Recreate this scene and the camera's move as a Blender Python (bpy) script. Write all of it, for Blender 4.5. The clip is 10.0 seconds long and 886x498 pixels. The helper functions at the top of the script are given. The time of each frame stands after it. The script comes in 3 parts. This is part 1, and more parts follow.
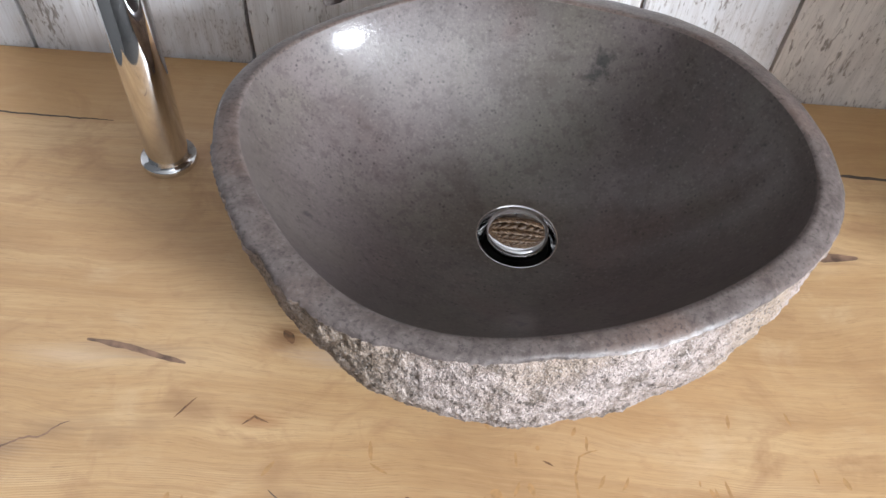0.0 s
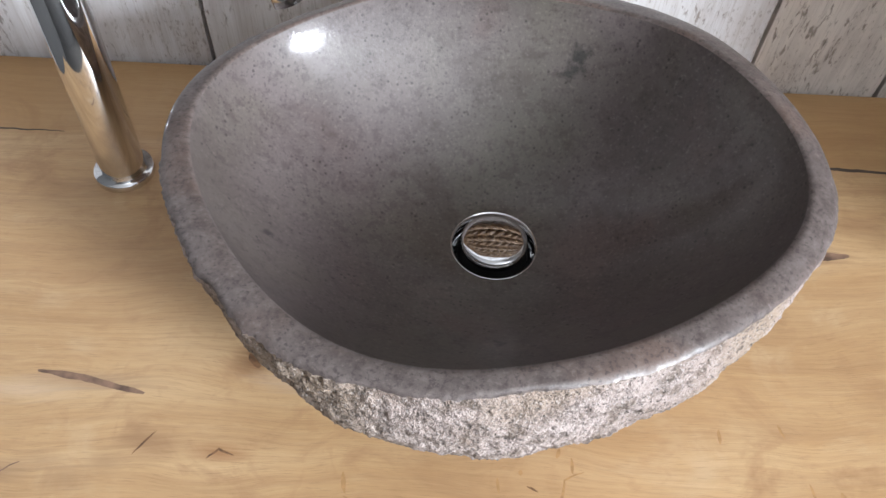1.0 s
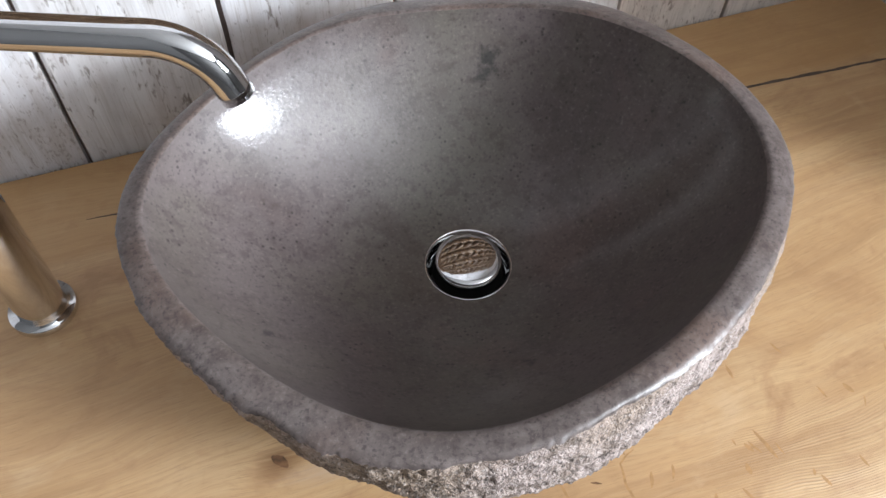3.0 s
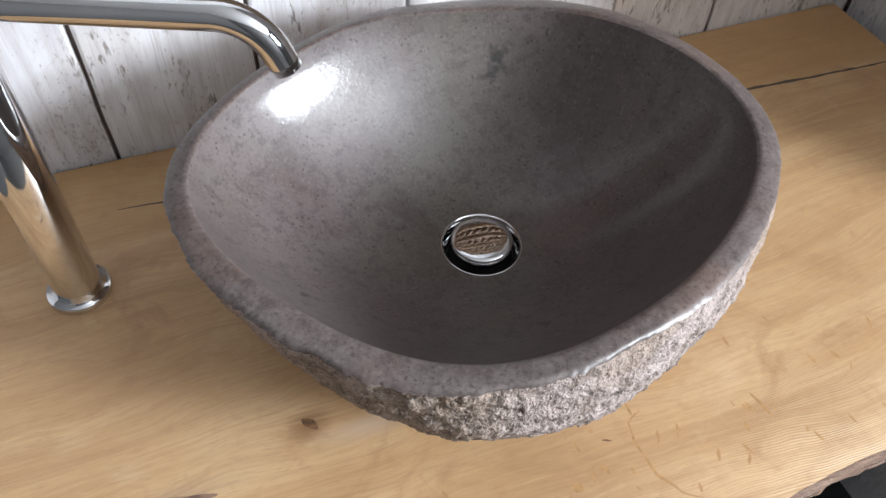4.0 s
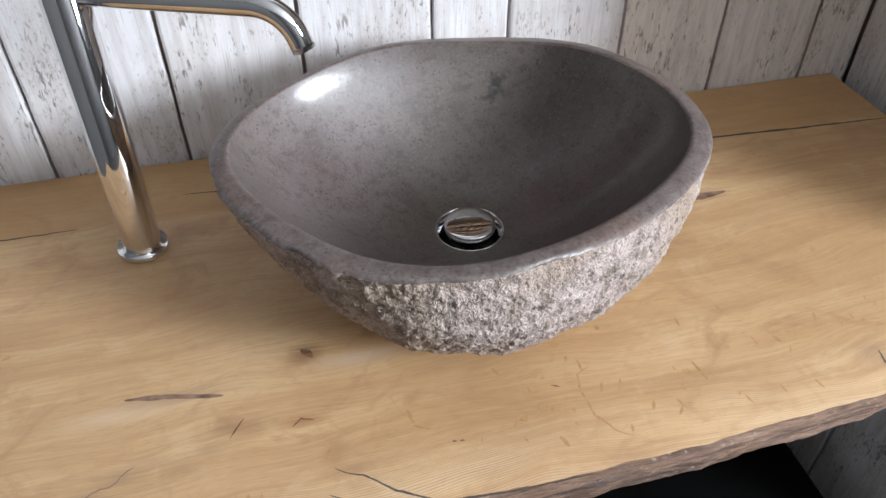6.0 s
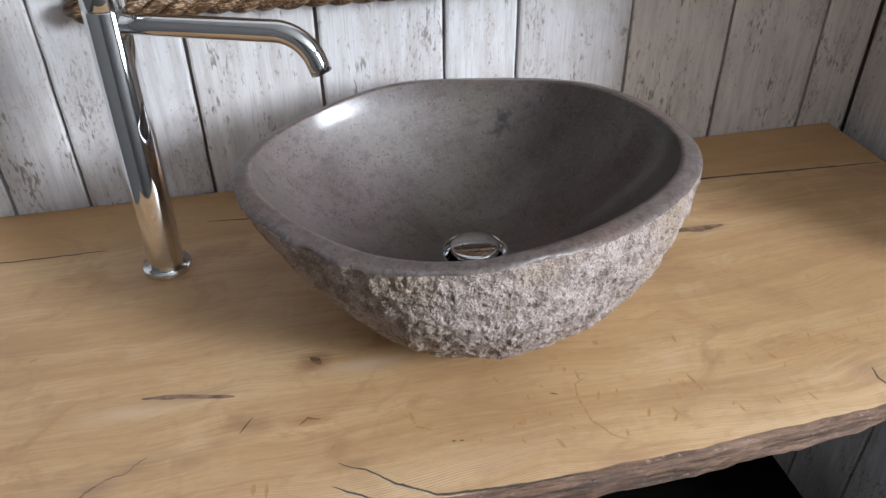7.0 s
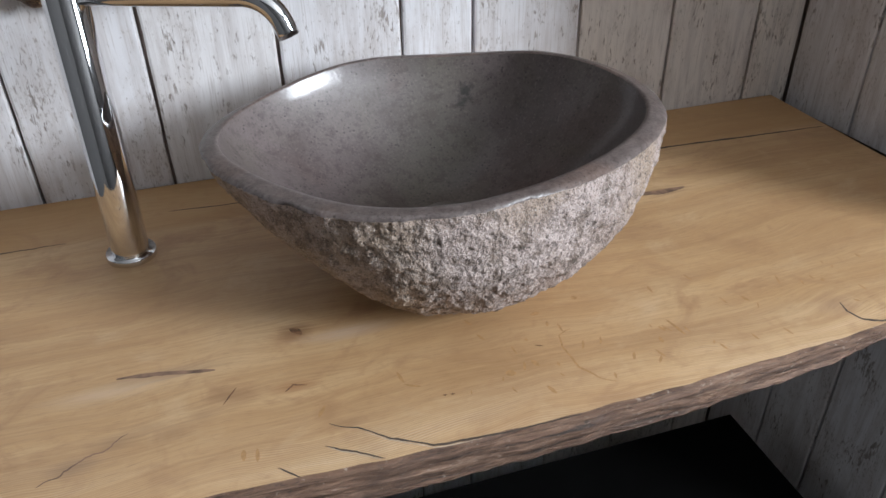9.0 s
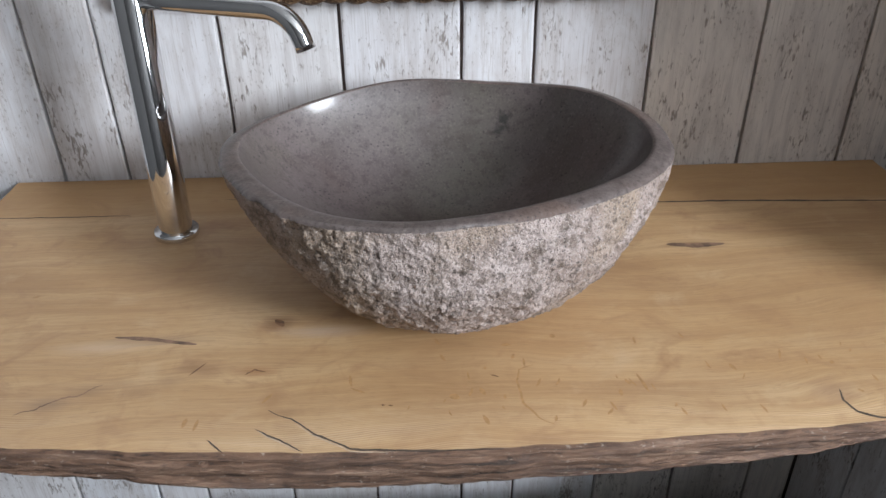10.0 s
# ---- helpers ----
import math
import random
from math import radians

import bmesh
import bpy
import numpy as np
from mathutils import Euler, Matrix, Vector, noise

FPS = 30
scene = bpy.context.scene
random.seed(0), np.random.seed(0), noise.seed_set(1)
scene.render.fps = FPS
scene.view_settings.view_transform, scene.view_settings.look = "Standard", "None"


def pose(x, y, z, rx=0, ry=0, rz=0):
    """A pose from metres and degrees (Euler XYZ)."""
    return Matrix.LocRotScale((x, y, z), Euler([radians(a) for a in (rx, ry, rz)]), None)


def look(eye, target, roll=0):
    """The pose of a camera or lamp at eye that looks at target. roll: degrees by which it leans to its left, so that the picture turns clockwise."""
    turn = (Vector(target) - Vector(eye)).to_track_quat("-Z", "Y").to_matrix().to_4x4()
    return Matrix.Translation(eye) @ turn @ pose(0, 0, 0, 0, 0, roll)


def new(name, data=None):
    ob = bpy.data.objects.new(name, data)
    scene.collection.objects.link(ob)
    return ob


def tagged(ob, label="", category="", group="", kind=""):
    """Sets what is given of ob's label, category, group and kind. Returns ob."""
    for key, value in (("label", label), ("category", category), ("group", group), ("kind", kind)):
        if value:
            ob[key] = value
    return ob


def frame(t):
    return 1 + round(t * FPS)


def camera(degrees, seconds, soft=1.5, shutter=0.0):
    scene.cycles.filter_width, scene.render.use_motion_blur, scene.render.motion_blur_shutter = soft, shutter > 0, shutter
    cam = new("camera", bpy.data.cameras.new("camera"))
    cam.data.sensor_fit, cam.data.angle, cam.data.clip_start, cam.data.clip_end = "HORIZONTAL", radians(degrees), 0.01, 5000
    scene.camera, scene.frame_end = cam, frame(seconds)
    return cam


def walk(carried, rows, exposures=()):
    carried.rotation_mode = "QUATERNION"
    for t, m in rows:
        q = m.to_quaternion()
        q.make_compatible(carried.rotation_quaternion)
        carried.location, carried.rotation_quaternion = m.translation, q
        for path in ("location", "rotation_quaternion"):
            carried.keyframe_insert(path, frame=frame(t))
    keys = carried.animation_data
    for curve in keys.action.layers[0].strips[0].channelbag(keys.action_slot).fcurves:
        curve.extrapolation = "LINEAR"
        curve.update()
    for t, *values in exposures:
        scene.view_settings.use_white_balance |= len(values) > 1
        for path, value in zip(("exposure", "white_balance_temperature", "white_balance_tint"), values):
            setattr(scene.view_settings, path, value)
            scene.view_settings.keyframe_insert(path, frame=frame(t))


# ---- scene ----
cam = camera(61.0, 10.0)
PATH = [
    (0, (-0.209, -0.705, 1.398), (-0.218, 0.557, -0.154), 3.9),
    (0.5, (-0.189, -0.687, 1.395), (-0.222, 0.587, -0.146), 3.1),
    (1, (-0.2, -0.665, 1.384), (-0.168, 0.57, -0.189), 3.7),
    (1.5, (-0.237, -0.645, 1.388), (-0.011, 0.526, -0.218), 3.5),
    (2, (-0.268, -0.627, 1.387), (0.051, 0.5, -0.234), 2.7),
    (2.5, (-0.294, -0.609, 1.39), (0.094, 0.487, -0.237), 2.5),
    (2.7, (-0.294, -0.599, 1.4), (0.118, 0.497, -0.222), 1.7),
    (4, (-0.355, -0.66, 1.405), (0.156, 0.519, -0.128), 2.9),
    (4.5, (-0.352, -0.685, 1.408), (0.153, 0.531, -0.096), 3.4),
    (5, (-0.335, -0.734, 1.425), (0.092, 0.607, 0.003), 0.4),
    (5.5, (-0.322, -0.805, 1.413), (0.061, 0.616, 0.059), -0.1),
    (6.8, (-0.324, -0.925, 1.384), (0.009, 0.634, 0.176), -0.9),
    (7, (-0.322, -0.937, 1.376), (0.008, 0.664, 0.224), -0.8),
    (7.5, (-0.326, -0.958, 1.347), (-0.002, 0.692, 0.265), -0.4),
    (8, (-0.331, -0.962, 1.329), (0.029, 0.696, 0.27), -0.6),
    (8.5, (-0.349, -0.956, 1.317), (0.093, 0.672, 0.242), -1.4),
    (9, (-0.363, -0.964, 1.32), (0.12, 0.641, 0.229), -1.2),
    (9.5, (-0.3, -0.979, 1.318), (-0.012, 0.695, 0.262), -1.0),
    (10, (-0.183, -1.013, 1.324), (-0.131, 0.699, 0.292), -0.8),
]
EXPOSURES = [(0.0, 0.63), (2.7, 0.60), (4.0, 0.60), (5.0, 0.66), (5.7, 0.57), (7.0, 0.17), (8.0, 0.12), (9.0, 0.07), (10.0, 0.09)]
walk(cam, [(t, look(eye, target, roll)) for t, eye, target, roll in PATH], EXPOSURES)

# ---- world and light ----
world = bpy.data.worlds.new("world")
scene.world = world
world.use_nodes = True
wn = world.node_tree.nodes
sky = wn.new("ShaderNodeTexSky")
sky.sky_type, sky.sun_disc, sky.sun_elevation, sky.sun_rotation = "NISHITA", False, radians(40), radians(120)
wn["Background"].inputs["Strength"].default_value = 0.1
world.node_tree.links.new(sky.outputs["Color"], wn["Background"].inputs["Color"])

# room: back wall y = 0, floor z = 0
ROOM_L, ROOM_R, ROOM_F, ROOM_H = -1.9, 2.0, -3.6, 2.7
WIN = (-2.80, -1.90, 1.55, 2.50)         # window in the east wall: y0, y1, z0, z1


def area(name, place, target, w, h, watts, colour):
    data = bpy.data.lights.new(name, "AREA")
    data.shape, data.size, data.size_y, data.energy, data.color = "RECTANGLE", w, h, watts, colour
    ob = new(name, data)
    ob.matrix_world = look(place, target)
    return ob


wy, wz = (WIN[0] + WIN[1]) / 2, (WIN[2] + WIN[3]) / 2
area("window_light", (ROOM_R + 0.05, wy, wz), (0, wy, wz), WIN[1] - WIN[0] - 0.1, WIN[3] - WIN[2] - 0.1, 190, (0.85, 0.92, 1.0))

# ---- materials ----


class Nodes:
    """A small helper for node trees."""

    def __init__(self, name):
        self.mat = bpy.data.materials.new(name)
        self.mat.use_nodes = True
        self.n, self.l = self.mat.node_tree.nodes, self.mat.node_tree.links
        self.bsdf = self.n["Principled BSDF"]

    def link(self, a, b):
        self.l.new(a, b)

    def coords(self, scale=(1, 1, 1), turn=(0, 0, 0), shift=0.0):
        c = self.n.new("ShaderNodeTexCoord").outputs["Object"]
        m = self.n.new("ShaderNodeMapping")
        m.inputs["Scale"].default_value, m.inputs["Rotation"].default_value = scale, [radians(a) for a in turn]
        self.link(c, m.inputs["Vector"])
        if shift:
            o = self.n.new("ShaderNodeObjectInfo").outputs["Random"]
            k = self.math("MULTIPLY", o, shift)
            self.link(k, m.inputs["Location"])
        return m.outputs["Vector"]

    def noise(self, vec, scale, detail=4.0, rough=0.55, distort=0.0):
        t = self.n.new("ShaderNodeTexNoise")
        t.inputs["Scale"].default_value, t.inputs["Detail"].default_value = scale, detail
        t.inputs["Roughness"].default_value, t.inputs["Distortion"].default_value = rough, distort
        self.link(vec, t.inputs["Vector"])
        return t.outputs["Fac"]

    def voronoi(self, vec, scale, feature="F1"):
        t = self.n.new("ShaderNodeTexVoronoi")
        t.feature = feature
        t.inputs["Scale"].default_value = scale
        self.link(vec, t.inputs["Vector"])
        return t.outputs["Distance"]

    def math(self, op, a, b=0.0, clamp=False):
        m = self.n.new("ShaderNodeMath")
        m.operation, m.use_clamp = op, clamp
        for k, v in enumerate((a, b)):
            if isinstance(v, (int, float)):
                m.inputs[k].default_value = v
            else:
                self.link(v, m.inputs[k])
        return m.outputs[0]

    def ramp(self, fac, stops):
        r = self.n.new("ShaderNodeValToRGB")
        e = r.color_ramp.elements
        while len(e) < len(stops):
            e.new(0.5)
        for k, (p, c) in enumerate(stops):
            e[k].position = p
            e[k].color = (*c, 1) if not isinstance(c, (int, float)) else (c, c, c, 1)
        self.link(fac, r.inputs["Fac"])
        return r.outputs["Color"]

    def mix(self, fac, a, b, kind="MIX"):
        m = self.n.new("ShaderNodeMix")
        m.data_type, m.blend_type = "RGBA", kind
        for k, v in ((0, fac), (6, a), (7, b)):
            if isinstance(v, (int, float)):
                m.inputs[k].default_value = v
            elif isinstance(v, tuple):
                m.inputs[k].default_value = (*v, 1)
            else:
                self.link(v, m.inputs[k])
        return m.outputs[2]

    def bump(self, height, strength, distance, under=None):
        b = self.n.new("ShaderNodeBump")
        b.inputs["Strength"].default_value, b.inputs["Distance"].default_value = strength, distance
        self.link(height, b.inputs["Height"])
        if under is not None:
            self.link(under, b.inputs["Normal"])
        return b.outputs["Normal"]

    def done(self, colour, rough, normal=None, metal=0.0, coat=0.0, spec=0.5, coat_rough=0.1):
        for key, v in (("Base Color", colour), ("Roughness", rough), ("Metallic", metal), ("Coat Weight", coat), ("Specular IOR Level", spec), ("Coat Roughness", coat_rough)):
            if isinstance(v, (int, float)):
                self.bsdf.inputs[key].default_value = v
            elif isinstance(v, tuple):
                self.bsdf.inputs[key].default_value = (*v, 1)
            else:
                self.link(v, self.bsdf.inputs[key])
        if normal is not None:
            self.link(normal, self.bsdf.inputs["Normal"])
            self.link(normal, self.bsdf.inputs["Coat Normal"])
        return self.mat


def oak_top():
    m = Nodes("oiled_oak")
    warp = m.noise(m.coords((1.5, 2.6, 1)), 1.8, 3, 0.5)
    v = m.n.new("ShaderNodeVectorMath")
    v.operation = "MULTIPLY_ADD"
    c = m.n.new("ShaderNodeCombineXYZ")
    m.link(warp, c.inputs["Y"])
    m.link(c.outputs[0], v.inputs[0])
    v.inputs[1].default_value = (0, 0.085, 0)
    m.link(m.coords(), v.inputs[2])
    # the grain bends round the knots
    place = m.n.new("ShaderNodeSeparateXYZ")
    m.link(m.coords(), place.inputs[0])
    shift = 0.0
    for x, y, a, b, k in ((-0.338, -0.367, 0.075, 0.045, 0.55), (-0.405, -0.440, 0.080, 0.045, 0.65), (-0.345, -0.446, 0.060, 0.035, 0.5), (-0.46, -0.392, 0.130, 0.040, 0.6),
                          (-0.54, -0.47, 0.110, 0.060, 0.6), (0.19, -0.51, 0.080, 0.05, 0.6), (0.15, -0.233, 0.090, 0.04, 0.5), (-0.32, -0.51, 0.070, 0.03, 0.4)):
        dx = m.math("MULTIPLY", m.math("ADD", place.outputs["X"], -x), 1 / a)
        dy = m.math("ADD", place.outputs["Y"], -y)
        far = m.math("ADD", m.math("MULTIPLY", dx, dx), m.math("MULTIPLY", m.math("MULTIPLY", dy, dy), 1 / b ** 2))
        bell = m.math("POWER", 2.718, m.math("MULTIPLY", far, -1.0))
        shift = m.math("ADD", m.math("MULTIPLY", m.math("MULTIPLY", bell, dy), -0.75 * k), shift)
    bend = m.n.new("ShaderNodeCombineXYZ")
    m.link(shift, bend.inputs["Y"])
    flow = m.n.new("ShaderNodeVectorMath")
    m.link(v.outputs[0], flow.inputs[0])
    m.link(bend.outputs[0], flow.inputs[1])
    v = flow

    def along(sx, sy):
        p = m.n.new("ShaderNodeMapping")
        p.inputs["Scale"].default_value = (sx, sy, 1)
        m.link(v.outputs[0], p.inputs["Vector"])
        return p.outputs["Vector"]

    bands = m.noise(along(0.9, 11), 2.2, 5, 0.6)
    grain = m.noise(along(3.5, 150), 2.2, 5, 0.65)
    rings = m.noise(along(1.2, 46), 2.0, 4, 0.6)
    pores = m.noise(along(22, 620), 2.4, 3, 0.6)
    patch = m.noise(m.coords((1, 1.3, 1)), 11, 5, 0.65, 0.8)
    broad = m.noise(m.coords((1, 1.6, 1)), 3.6, 3, 0.55, 0.5)
    col = m.ramp(bands, [(0.30, (0.450, 0.268, 0.127)), (0.5, (0.545, 0.342, 0.170)), (0.70, (0.615, 0.410, 0.220))])
    col = m.mix(m.ramp(broad, [(0.34, 0.5), (0.54, 0.0)]), col, (0.40, 0.235, 0.113))
    col = m.mix(m.ramp(broad, [(0.52, 0.0), (0.70, 0.5)]), col, (0.63, 0.445, 0.255))
    col = m.mix(m.ramp(rings, [(0.34, 0.36), (0.52, 0.0)]), col, (0.37, 0.215, 0.107))
    col = m.mix(m.ramp(grain, [(0.34, 0.26), (0.50, 0.0)]), col, (0.37, 0.215, 0.109))
    col = m.mix(m.ramp(grain, [(0.54, 0.0), (0.70, 0.25)]), col, (0.65, 0.465, 0.27))
    col = m.mix(m.ramp(patch, [(0.30, 0.85), (0.46, 0.0)]), col, (0.385, 0.22, 0.109))
    col = m.mix(m.ramp(patch, [(0.57, 0.0), (0.74, 0.5)]), col, (0.64, 0.46, 0.28))
    col = m.mix(m.ramp(pores, [(0.32, 0.42), (0.44, 0.0)]), col, (0.24, 0.13, 0.063))
    dash = m.noise(along(16, 210), 2.0, 3, 0.55, 0.3)
    col = m.mix(m.ramp(dash, [(0.56, 0.0), (0.72, 0.16)]), col, (0.66, 0.47, 0.27))
    col = m.mix(m.ramp(dash, [(0.30, 0.30), (0.44, 0.0)]), col, (0.40, 0.225, 0.10))
    curl = m.noise(m.coords((1, 1, 1), (0, 0, 30)), 38, 3, 0.5, 1.6)
    col = m.mix(m.ramp(curl, [(0.60, 0.0), (0.70, 0.22)]), col, (0.385, 0.21, 0.100))
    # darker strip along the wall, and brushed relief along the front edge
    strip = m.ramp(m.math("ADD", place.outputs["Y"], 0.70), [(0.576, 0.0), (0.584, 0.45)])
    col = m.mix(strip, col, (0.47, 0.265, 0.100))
    ridge = m.n.new("ShaderNodeTexWave")
    ridge.bands_direction = "Y"
    ridge.inputs["Scale"].default_value, ridge.inputs["Distortion"].default_value = 150, 11.0
    ridge.inputs["Detail"].default_value, ridge.inputs["Detail Scale"].default_value = 4, 0.16
    m.link(along(0.35, 1), ridge.inputs["Vector"])
    zone = m.noise(m.coords((2.0, 5, 1)), 2.0, 2)
    near = m.ramp(m.math("ADD", m.math("MULTIPLY", place.outputs["Y"], -1.0), m.math("MULTIPLY", zone, 0.20)), [(0.575, 0.0), (0.635, 1.0)])
    lines = m.math("MULTIPLY", m.math("MULTIPLY", ridge.outputs["Fac"], near), m.ramp(rings, [(0.38, 0.25), (0.62, 1.0)]))
    col = m.mix(m.math("MULTIPLY", lines, 0.42), col, (0.70, 0.55, 0.40))
    # stains round the knots
    for x, y, a, b, k, tone in ((-0.336, -0.368, 0.022, 0.016, 0.75, (0.20, 0.10, 0.045)), (-0.400, -0.440, 0.030, 0.018, 0.6, (0.33, 0.185, 0.093)),
                                (-0.348, -0.446, 0.028, 0.010, 0.7, (0.33, 0.155, 0.065)), (-0.46, -0.392, 0.070, 0.012, 0.5, (0.32, 0.21, 0.131)),
                                (-0.29, -0.384, 0.060, 0.014, 0.4, (0.62, 0.50, 0.403)), (-0.51, -0.400, 0.060, 0.014, 0.35, (0.66, 0.52, 0.392)),
                                (-0.326, -0.490, 0.014, 0.026, 0.5, (0.36, 0.20, 0.098)), (0.150, -0.233, 0.050, 0.014, 0.6, (0.26, 0.145, 0.065)),
                                (0.190, -0.500, 0.030, 0.022, 0.6, (0.36, 0.22, 0.131)), (-0.455, -0.468, 0.024, 0.013, 0.5, (0.34, 0.205, 0.109)), (-0.43, -0.455, 0.022, 0.014, 0.5, (0.34, 0.205, 0.109)), (-0.50, -0.464, 0.030, 0.012, 0.6, (0.34, 0.21, 0.115)), (-0.532, -0.483, 0.026, 0.012, 0.65, (0.31, 0.195, 0.115)), (-0.475, -0.456, 0.026, 0.010, 0.45, (0.36, 0.22, 0.12)), (-0.412, -0.436, 0.020, 0.010, 0.5, (0.32, 0.18, 0.09)), (-0.31, -0.503, 0.02, 0.008, 0.5, (0.33, 0.19, 0.10))):
        p = m.n.new("ShaderNodeMapping")
        p.vector_type = "POINT"
        p.inputs["Location"].default_value, p.inputs["Scale"].default_value = (-x / a, -y / b, 0), (1 / a, 1 / b, 0)
        m.link(m.coords(), p.inputs["Vector"])
        d = m.n.new("ShaderNodeVectorMath")
        d.operation = "LENGTH"
        m.link(p.outputs[0], d.inputs[0])
        ragged = m.math("ADD", d.outputs["Value"], m.math("MULTIPLY", m.math("SUBTRACT", grain, 0.5), 1.4))
        col = m.mix(m.ramp(ragged, [(0.15, k), (1.0, 0.0)]), col, tone)
    h = m.math("ADD", m.math("MULTIPLY", grain, 0.6), m.math("ADD", m.math("MULTIPLY", pores, 0.4), m.math("MULTIPLY", lines, 0.9)))
    rough = m.math("ADD", m.math("MULTIPLY", patch, 0.2), 0.36)
    return m.done(col, rough, m.bump(h, 0.4, 0.0007))


def oak_edge():
    m = Nodes("weathered_oak_edge")
    v = m.coords((6, 25, 75))
    a = m.noise(v, 2.0, 7, 0.7, 0.9)
    b = m.noise(m.coords((4, 4, 14)), 3.0, 4, 0.6, 0.5)
    fine = m.noise(m.coords((60, 60, 330)), 2.0, 5, 0.65, 0.4)
    crumb = m.noise(m.coords((1, 1, 2)), 150, 4, 0.6)
    col = m.ramp(a, [(0.36, (0.035, 0.022, 0.016)), (0.46, (0.16, 0.088, 0.055)), (0.58, (0.27, 0.160, 0.105)), (0.72, (0.46, 0.325, 0.235))])
    col = m.mix(m.ramp(b, [(0.50, 0.0), (0.66, 0.65)]), col, (0.12, 0.074, 0.056))
    col = m.mix(m.ramp(fine, [(0.32, 0.7), (0.46, 0.0)]), col, (0.085, 0.058, 0.046))
    col = m.mix(m.ramp(crumb, [(0.62, 0.0), (0.72, 0.6)]), col, (0.56, 0.47, 0.40))
    return m.done(col, 0.55, m.bump(fine, 0.6, 0.0012, m.bump(a, 1.0, 0.005)))


def board_paint(name, tones):
    m = Nodes(name)
    tall = m.noise(m.coords((30, 30, 3.0), shift=7.0), 2.0, 5, 0.6)
    wide = m.noise(m.coords((7, 7, 3.0), shift=11.0), 2.4, 6, 0.68, 0.6)
    hair = m.noise(m.coords((240, 240, 8), shift=5.0), 2.0, 3, 0.6)
    chips = m.noise(m.coords((80, 80, 24), shift=13.0), 3.0, 3, 0.55, 0.5)
    crumbs = m.noise(m.coords((80, 80, 38), shift=2.0), 4.0, 3, 0.6)
    where = m.noise(m.coords((9, 9, 5), shift=3.0), 2.2, 3, 0.6)
    own = m.n.new("ShaderNodeObjectInfo").outputs["Random"]
    base = m.ramp(own, [(0.0, tones[0]), (0.5, tones[1]), (1.0, tones[2])])
    col = m.mix(m.ramp(tall, [(0.33, 0.5), (0.54, 0.0)]), base, (0.47, 0.43, 0.42))
    col = m.mix(m.ramp(wide, [(0.46, 0.0), (0.68, 0.5)]), col, (0.46, 0.41, 0.385))
    col = m.mix(m.ramp(hair, [(0.32, 0.5), (0.47, 0.0)]), col, (0.45, 0.405, 0.38))
    bare = m.math("ADD", chips, m.math("MULTIPLY", m.math("SUBTRACT", where, 0.5), 0.9))
    mask = m.ramp(bare, [(0.63, 0.0), (0.76, 0.75)])
    col = m.mix(mask, col, m.ramp(hair, [(0.3, (0.11, 0.085, 0.07)), (0.7, (0.28, 0.225, 0.19))]))
    bits = m.math("ADD", crumbs, m.math("MULTIPLY", m.math("SUBTRACT", wide, 0.5), 0.7))
    col = m.mix(m.ramp(bits, [(0.62, 0.0), (0.74, 0.5)]), col, (0.22, 0.175, 0.15))
    low = m.bump(mask, 0.4, -0.001, m.bump(hair, 0.25, 0.0008))
    return m.done(col, 0.68, low, spec=0.35)


